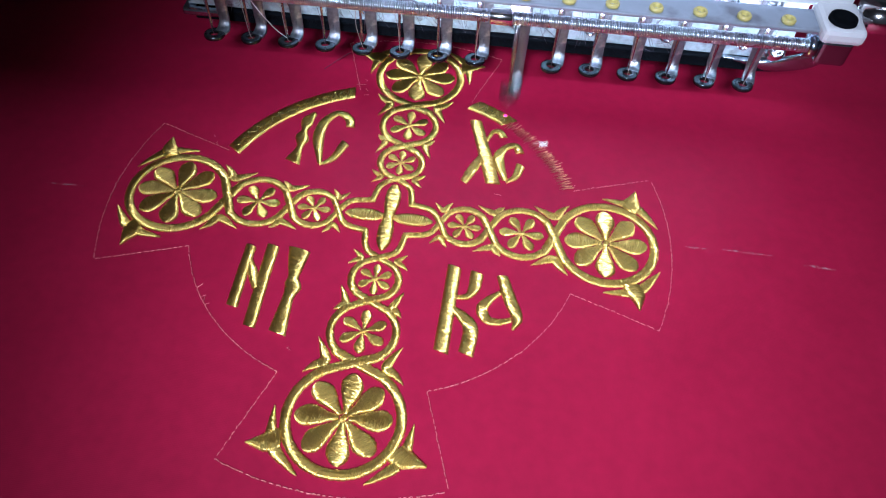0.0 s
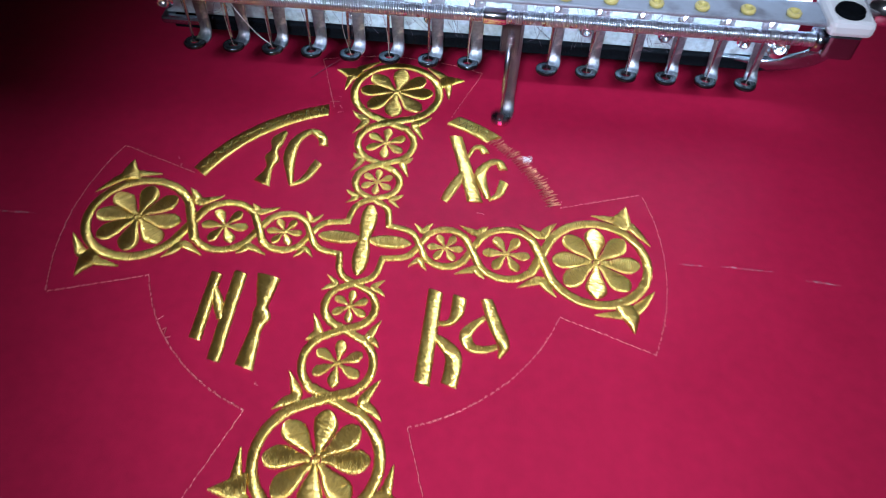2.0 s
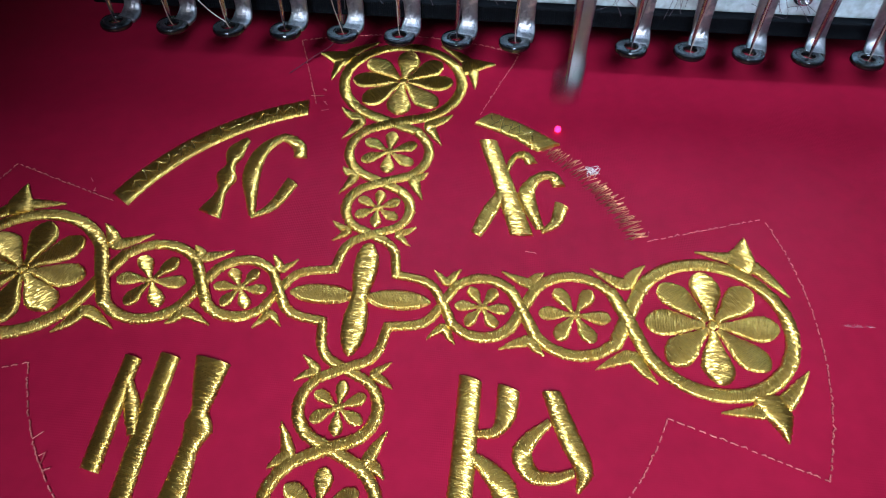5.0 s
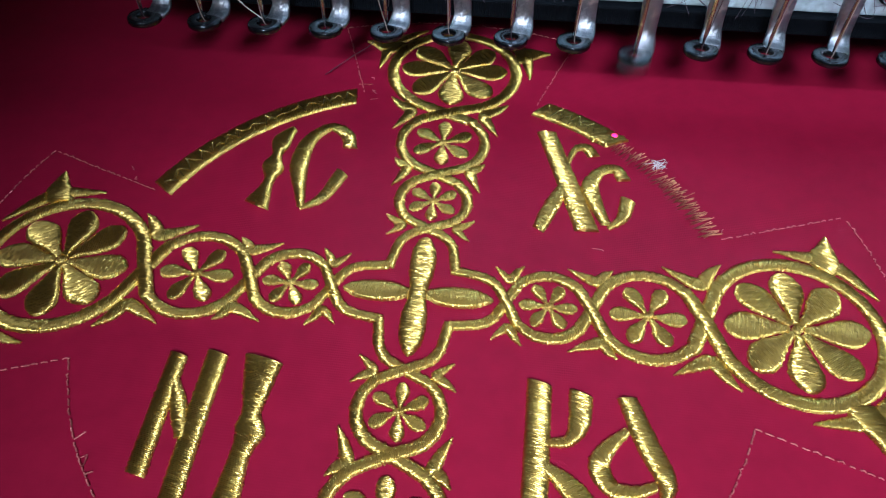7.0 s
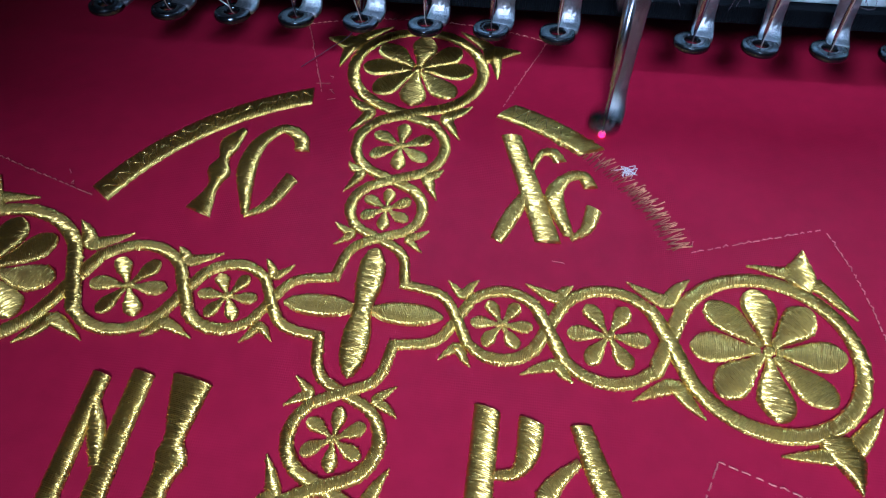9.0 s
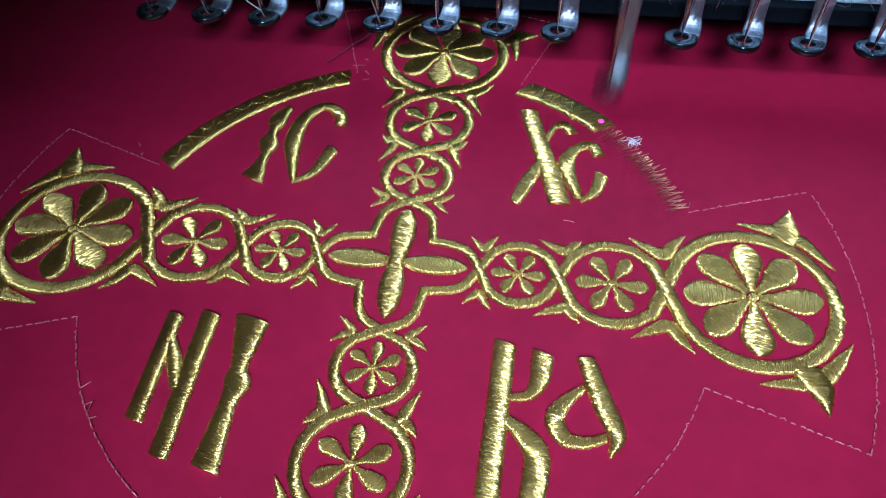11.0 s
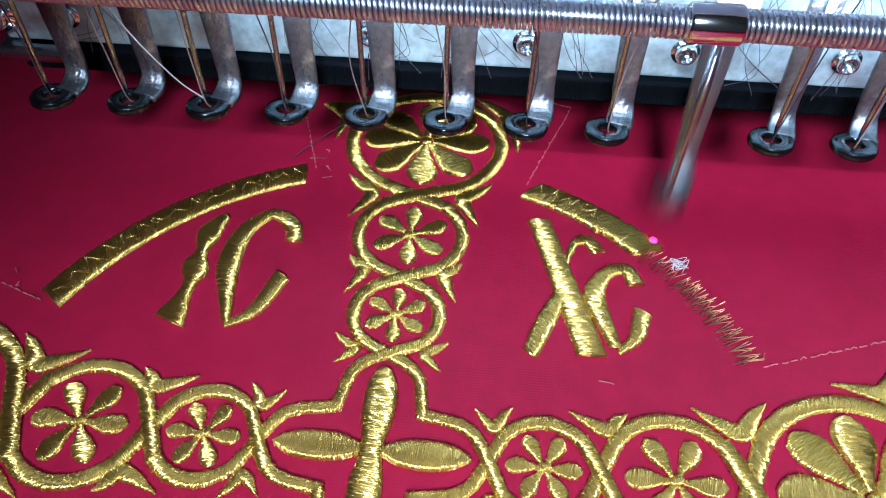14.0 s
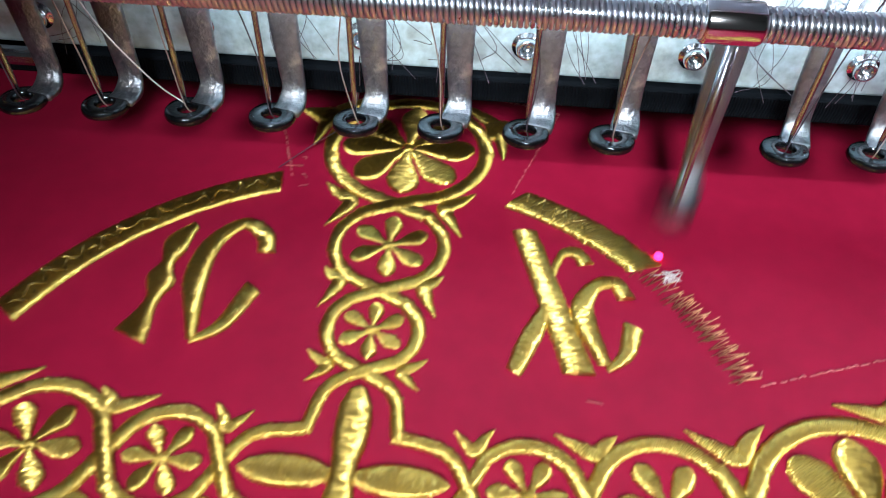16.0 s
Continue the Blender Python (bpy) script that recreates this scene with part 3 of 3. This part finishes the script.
def foot_mesh():
    """Ring sole with a rounded rim, and a flat shank that bends up behind it."""
    ring = lathe([(0.0014, -0.0005), (0.0014, 0.0006), (0.00155, 0.0007), (0.0030, 0.0007), (0.0032, 0.0005), (0.0033, 0.0001), (0.0033, -0.0003), (0.0031, -0.0006), (0.0017, -0.0007), (0.0014, -0.0005)], 28)
    ring = moved(ring, Matrix.Rotation(radians(-5), 4, "X"))
    path = catmull([(0.0017, 0.0012, 0.0001), (0.0022, 0.0032, 0.0003), (0.0024, 0.0048, 0.0020), (0.0022, 0.0052, 0.0060), (0.0020, 0.0052, 0.0150), (0.0018, 0.0052, 0.0300), (0.0018, 0.0052, 0.0420)], 6)
    n, verts = len(path), []
    t = np.gradient(path, axis=0)
    for i, p in enumerate(path):
        d = t[i] / np.linalg.norm(t[i])
        s = np.array((1.0, 0.0, 0.0)) - d * d[0]
        s /= np.linalg.norm(s)
        k = np.cross(d, s)
        w = 0.00165 + 0.00060 * min(1.0, max(0.0, (p[2] - 0.003) / 0.018)) + 0.0004 * max(0.0, 1 - p[2] / 0.002)
        for a, b in ((-1, -0.6), (-0.8, -1), (0.8, -1), (1, -0.6), (1, 0.6), (0.8, 1), (-0.8, 1), (-1, 0.6)):
            verts.append(p + s * a * w + k * b * 0.00055)
    faces = [(i * 8 + k, i * 8 + (k + 1) % 8, (i + 1) * 8 + (k + 1) % 8, (i + 1) * 8 + k) for i in range(n - 1) for k in range(8)]
    faces += [tuple(range(7, -1, -1)), tuple((n - 1) * 8 + k for k in range(8))]
    return ring, (verts, faces)


def build_feet():
    ring, shank = foot_mesh()
    foot = empty("presser_foot", "polished steel presser foot with a ring sole, raised above the cloth", "presser foot", "row of presser feet", at=(-8 * PITCH, 0, LIFT))
    mesh_object("ring_sole", *ring, RING, foot, "dark polished ring sole")
    mesh_object("shank", *shank, SHANK, foot)
    needle = empty("needle", "steel embroidery needle in its clamp", "needle", "row of needles", at=(-8 * PITCH, 0, LIFT))
    mesh_object("blade", *lathe([(0.00002, 0.0006), (0.0003, 0.0030), (0.00038, 0.0050), (0.0004, 0.0160), (0.0008, 0.0180), (0.0008, 0.0340), (0.0, 0.0340)], 12), STEEL, needle)
    bm = bmesh.new()
    box(bm, -0.0028, 0.0028, -0.0022, 0.0030, 0.0340, 0.0450, 0.0004)
    clamp = part("clamp", bm, DARK, needle)
    mesh_object("clamp_screw", *moved(lathe([(0.0, 0.0012), (0.0011, 0.0012), (0.0013, 0.0008), (0.0013, 0.0), (0.0, 0.0)], 12), Matrix.Translation((0, -0.0022, 0.0385)) @ Matrix.Rotation(radians(90), 4, "X")), STEEL, clamp)
    feet, needles = {0: foot}, {0: needle}
    for i in range(1, 15):
        at = pose((i - 8) * PITCH, 0, LIFT)
        feet[i], needles[i] = copy_thing(foot, at), copy_thing(needle, at)
    tagged(feet[8], "polished steel presser foot stepping down onto the cloth")
    tagged(needles[8], "steel needle at work, driving down through the cloth")
    return feet[8], needles[8]


def bolt(at, m, parent, size=0.0022, name="bolt"):
    """A socket-head screw with a washer."""
    body = lathe([(0.0, 0.0003), (size * 0.40, 0.0003), (size * 0.46, 0.0016), (size * 0.62, 0.0018), (size * 0.72, 0.0014), (size * 0.74, 0.0003), (size * 0.98, 0.0003), (size, 0.0)], 18)
    return mesh_object(name, *moved(body, Matrix.Translation(at) @ m), CHROME, parent, "chrome socket screw with washer")


def build_head():
    head = empty("embroidery_head", "multi-needle embroidery machine head, white enamel and bright metal", "machine head")
    front = Matrix.Rotation(radians(90), 4, "X")
    bm = bmesh.new()
    box(bm, LEFT, RIGHT - 0.004, 0.0120, 0.0150, 0.0250, 0.0560, 0.0005)
    face = part("face_plate", bm, PLATE, head, "pale brushed metal face plate")
    for k in range(-4, 4):
        bolt(((k * 2 + 0.0) * PITCH - 0.0005, 0.0118, 0.0300), front, face)
    bm = bmesh.new()
    box(bm, LEFT + 0.002, RIGHT - 0.006, 0.0105, 0.0420, 0.0205, 0.0248, 0.0008)
    strip = part("edge_strip", bm, RUBBER, head, "black ribbed rubber edge strip")
    ribs, count = [], 420
    for k in range(count):
        x = LEFT + 0.004 + (RIGHT - LEFT - 0.012) * k / (count - 1)
        ribs.append(tube([(x, 0.0105, 0.0211), (x + 0.00003, 0.0103, 0.0228), (x, 0.0105, 0.0244)], 0.00011, 5))
    tagged(mesh_object("ribs", *joined(ribs), RUBBER, strip), kind="stuff")
    bm = bmesh.new()
    box(bm, LEFT - 0.0015, LEFT + 0.012, 0.0095, 0.0300, 0.0222, 0.0248, 0.0008)
    part("end_bracket", bm, STEEL, head)
    bolt((LEFT + 0.0005, 0.0112, 0.0298), front, face, 0.0030, "end_bolt")
    bolt((0.0806, 0.0085, 0.0310), Matrix.Rotation(radians(60), 4, "X"), face, 0.0034, "end_bolt")
    # lower bracket that curves up to the end block
    path = catmull([(0.066, 0.0125, 0.0225), (0.077, 0.0115, 0.0226), (0.085, 0.009, 0.0255), (0.0895, 0.003, 0.0330), (0.0905, -0.003, 0.0420), (0.0895, -0.006, 0.0480)], 8)
    mesh_object("curved_bracket", *ribbon(path, (0.0, -0.35, 1.0), 0.0026, 0.0010), STEEL, head, "curved grey steel bracket")
    # eyelet shelf above the rail, with the cover behind it
    bm = bmesh.new()
    box(bm, LEFT + 0.006, RIGHT - 0.008, -0.0140, -0.0040, 0.0530, 0.0543, 0.0005)
    shelf = part("eyelet_shelf", bm, SHELF, head, "thin bright metal thread shelf")
    eyelet = lathe([(0.0010, 0.0), (0.0010, 0.0009), (0.0013, 0.0013), (0.0017, 0.0012), (0.0020, 0.0007), (0.0019, 0.0), (0.0010, 0.0)], 20)
    for i in range(15):
        ob = mesh_object("thread_eyelet", *eyelet, CERAMIC, shelf, "yellow ceramic thread eyelet")
        ob.location = ((i - 8) * PITCH * 0.985 + 0.0005, -0.0112, 0.0543)
    bm = bmesh.new()
    box(bm, LEFT, RIGHT, -0.0040, 0.1000, 0.0545, 0.1700, 0.0020)
    part("upper_cover", bm, PAINT, head, "white enamel cover")
    bm = bmesh.new()
    box(bm, LEFT + 0.004, RIGHT - 0.006, 0.0155, 0.0900, 0.0250, 0.0544)
    part("inner_casing", bm, DARK, head)
    # dark guide bar behind the rail, with a block for each needle
    bm = bmesh.new()
    box(bm, LEFT + 0.006, RIGHT - 0.010, 0.0050, 0.0110, 0.0465, 0.0535, 0.0006)
    guide = part("guide_bar", bm, DARK, head, "dark steel needle guide bar")
    for i in range(15):
        bm = bmesh.new()
        x = (i - 8) * PITCH
        box(bm, x - 0.0030, x + 0.0022, 0.0008, 0.0048, 0.0470, 0.0530, 0.0006)
        part("guide_block", bm, SHANK, guide)
    # unseen beam above the head, added to shade the cloth from the ceiling light
    bm = bmesh.new()
    box(bm, -0.55, RIGHT, -0.0160, 0.1400, 0.1720, 0.2700, 0.0030)
    part("shade_beam", bm, PAINT, head, "unseen white beam above the cover, added for its shade")
    # rail wound with a close spring
    rod = moved(lathe([(0.0, 0.0), (0.0012, 0.0), (0.0012, 0.186), (0.0, 0.186)], 16), Matrix.Translation((-0.104, RAIL_Y, RAIL_Z)) @ Matrix.Rotation(radians(90), 4, "Y"))
    rail = mesh_object("spring_rail", *rod, CHROME, head, "chrome rail wound with a close coil spring")
    turns, per, pts = 290, 10, []
    for k in range(turns * per + 1):
        q = 2 * math.pi * k / per
        pts.append((-0.104 + 0.186 * k / (turns * per), RAIL_Y + 0.00168 * math.cos(q), RAIL_Z + 0.00168 * math.sin(q)))
    mesh_object("coil", *tube(pts, 0.00029, 6), COIL, rail)
    collar = moved(lathe([(0.0018, -0.0031), (0.0022, -0.0030), (0.0023, -0.0027), (0.0023, 0.0027), (0.0022, 0.0030), (0.0018, 0.0031)], 24), Matrix.Translation((-0.0055, RAIL_Y, RAIL_Z)) @ Matrix.Rotation(radians(90), 4, "Y"))
    mesh_object("collar", *collar, CHROME, rail, "smooth chrome collar")
    cap = moved(lathe([(0.0, 0.004), (0.0016, 0.004), (0.0022, 0.003), (0.0022, 0.0), (0.0030, 0.0), (0.0030, -0.002), (0.0, -0.002)], 20), Matrix.Translation((0.0810, RAIL_Y, RAIL_Z)) @ Matrix.Rotation(radians(90), 4, "Y"))
    mesh_object("rail_cap", *cap, STEEL, rail)
    # end block with its round socket, and the knob beside it
    bm = bmesh.new()
    box(bm, 0.0795, 0.0910, -0.0168, -0.0020, 0.0520, 0.0565, 0.0014)
    block = part("end_block", bm, PAINT, head, "white enamel end block with a round socket")
    # no hole is cut: the disc's black colour stands in for its shade
    socket = lathe([(0.0, 0.0002), (0.0029, 0.0002), (0.0031, 0.0010), (0.0036, 0.0010), (0.0038, 0.0)], 24)
    mesh_object("socket", *moved(socket, Matrix.Translation((0.0848, -0.0118, 0.0566))), RUBBER, block)
    bm = bmesh.new()
    box(bm, 0.0815, 0.0900, -0.0150, -0.0030, 0.0440, 0.0518, 0.0010)
    part("lower_bracket", bm, STEEL, block)
    knob = lathe([(0.0, 0.011), (0.0040, 0.011), (0.0046, 0.0100), (0.0046, 0.0), (0.0, 0.0)], 24)
    mesh_object("knob", *moved(knob, Matrix.Translation((0.0915, -0.0040, 0.0535)) @ Matrix.Rotation(radians(90), 4, "Y")), CHROME, head, "turned chrome knob")
    return head


def build_threads():
    """Threads to the needles, and the tails and fluff that hang behind the feet."""
    for i in range(15):
        if i == 8:
            continue
        x = (i - 8) * PITCH
        sway = RNG.normal(0, 0.0012, 2)
        pts = catmull([(x + sway[0] - 0.001, -0.0085, 0.0535), (x + sway[0], -0.004, 0.045), (x + sway[1] * 0.4, -0.0016, 0.034), (x, -0.0006, 0.0250), (x + 0.0004, 0.0004, 0.0225)], 6)
        tagged(mesh_object("needle_thread", *tube(pts, 0.00010, 5), GREY_THREAD if i % 3 else THREAD), "thin embroidery thread running down to a needle", "thread", "threads to the needles")
    for i, (x, dx) in enumerate(((-0.036, 0.006), (-0.031, -0.004), (-0.022, 0.005), (-0.046, 0.004), (0.018, 0.005), (0.040, 0.005), (0.044, -0.004), (-0.060, 0.003), (-0.084, -0.006), (0.006, 0.004))):
        pieces = []
        for k in range(5):
            j = RNG.normal(0, 0.0016, 3)
            pieces.append(tube(catmull([(x + j[0], 0.004, 0.046), (x + dx * 0.4 + j[1], 0.0062, 0.039), (x + dx * 0.8 + j[2], 0.0080 + j[0], 0.032 + j[1]), (x + dx + j[0] * 2, 0.0085, 0.027 + j[2])], 5), 0.00005, 4))
        tagged(mesh_object("thread_tail", *joined(pieces), THREAD), "frayed dark thread tails hanging behind the feet", "thread", "thread tails", "stuff")
    pts = catmull([(-0.0870, 0.003, 0.046), (-0.0820, 0.001, 0.036), (-0.0760, 0.0, 0.028), (-0.0722, 0.0002, 0.0242)], 8)
    tagged(mesh_object("stray_thread", *tube(pts, 0.00012, 5), PALE_THREAD), "pale stray thread slanting across to a needle", "thread")
    pts = catmull([(-0.0480, 0.006, 0.030), (-0.0500, 0.013, 0.018), (-0.0550, 0.021, 0.006), (-0.0600, 0.021, 0.0020), (-0.0655, 0.0150, 0.0008)], 8)
    tagged(mesh_object("stray_thread", *tube(pts, 0.00009, 5), THREAD), "dark stray thread drooping from a foot to the cloth", "thread")


def build_laser():
    spot = lathe([(0.0, 0.00115), (0.0004, 0.0011), (0.00065, 0.0009), (0.00075, 0.0004), (0.0007, 0.0)], 14)
    ob = mesh_object("laser_spot", *spot, LASER)
    tagged(ob, "small glowing pink laser spot marking the stitch point", "laser spot")


# ---- what moves ----
# seconds, shift of the cloth in millimetres, and how fast it is being carried across the band
SHIFTS = [
    (0.0, 6.9, -2.5, 0),
    (0.5, 3.5, -7.6, 0),
    (1.0, 5.1, -4.1, 4),
    (1.5, 4.2, -5.7, 0),
    (2.0, 2.8, -7.2, 0),
    (2.5, 4.5, -3.4, 5),
    (3.0, 3.1, -4.6, 0),
    (3.5, 2.4, -4.5, 2.5),
    (6.0, 0.2, -3.7, 1.5),
    (6.5, 2.0, 0.5, 0),
    (7.0, 2.3, 1.2, 1),
    (7.5, -1.1, -2.7, 0),
    (8.0, 1.2, 1.9, 3),
    (8.5, -0.2, -0.1, 0),
    (11.0, 0.6, 3.6, 0),
    (11.5, -2.3, 0.6, 3),
    (12.0, -1.8, 2.3, 0),
    (12.5, -1.1, 4.1, 1.5),
    (13.0, -5.1, 0.3, 0),
    (13.5, -1.6, 5.4, 1),
    (14.0, -2.6, 4.3, 1),
    (14.5, -5.5, 1.9, 3),
    (15.0, -1.9, 6.4, 0),
    (15.5, -4.8, 3.8, 3),
    (16.0, -4.9, 4.7, 2.5),
]
# seconds and how far the working foot is down
STEPS = [(0, 0.6), (0.5, 0.96), (1, 0.12), (1.5, 1), (2, 1), (2.5, 0.15), (3, 1), (3.5, 0.05), (6, 0.75), (6.5, 0.75), (7, 0.08), (7.5, 1), (8, 0.08), (8.5, 0.98), (11, 0.8), (11.5, 0.3), (12, 1), (12.5, 0.12), (13, 1), (13.5, 0.12), (14, 0.6), (14.5, 0.6), (15, 0.85), (15.5, 0.55), (16, 0.62)]


# seconds at which the working foot is in full stroke
STROKES = (0, 6, 6.5, 11, 14, 14.5, 15.5, 16)


def motions():
    last = frame(16.0)
    # cloth: carried to and fro across the band, stitch by stitch
    across = np.array((0.62, 0.78))
    at = {frame(t): (np.array((x, y)), v) for t, x, y, v in SHIFTS}
    times = [row[0] for row in SHIFTS]
    trend = [np.polyfit(times, [row[k] for row in SHIFTS], 1) for k in (1, 2)]
    rows = []
    for f in range(1, last + 1):
        t = (f - 1) / FPS
        near = [k for k in at if abs(k - f) <= 1]
        if near:
            d, v = at[near[0]]
            d = d + across * v * (f - near[0]) * 0.27
        else:
            d = np.array([np.polyval(q, t) for q in trend]) + across * 2.2 * (1 if (f // 3) % 2 else -1)
        rows.append((t, pose(CENTRE[0] + d[0] / 1000, CENTRE[1] + d[1] / 1000, 0, 0, 0, ANGLE)))
    walk(cloth, rows)
    # working foot and needle: about ten steps a second
    phases, turns, before = [], 0.0, None
    for t, down in STEPS:
        p = math.acos(1 - 2 * down) / (2 * math.pi)
        if before is not None:
            turns += round((t - before) * 10)
        phases.append((t, turns + p))
        before = t
    foot_rows, needle_rows = [], []
    for f in range(1, last + 1):
        t = (f - 1) / FPS
        p = np.interp(t, [q[0] for q in phases], [q[1] for q in phases])
        down = 0.5 - 0.5 * math.cos(2 * math.pi * p)
        for stroke in STROKES:
            if abs(f - frame(stroke)) <= 1:
                down = 0.55 + 0.43 * (f - frame(stroke))
        foot_rows.append((t, pose(0, 0, LIFT - 0.0215 * down)))
        needle_rows.append((t, pose(0, 0, LIFT - 0.0290 * down)))
    walk(working_foot, foot_rows)
    walk(working_needle, needle_rows)
    # stitches of the growing band come up through the cloth as they are laid
    for ob, t in GROWN:
        low, high = pose(0, 0, -0.004), pose(0, 0, 0)
        if t < 0.2:
            walk(ob, [(0.0, high), (16.0, high)])
        elif t < 15.8:
            walk(ob, [(0.0, low), (t - 0.1, low), (t, high), (16.0, high)])
        else:
            walk(ob, [(0.0, low), (16.0, low)])


build_room()
cloth = build_cloth()
working_foot, working_needle = build_feet()
build_head()
build_threads()
build_laser()
motions()
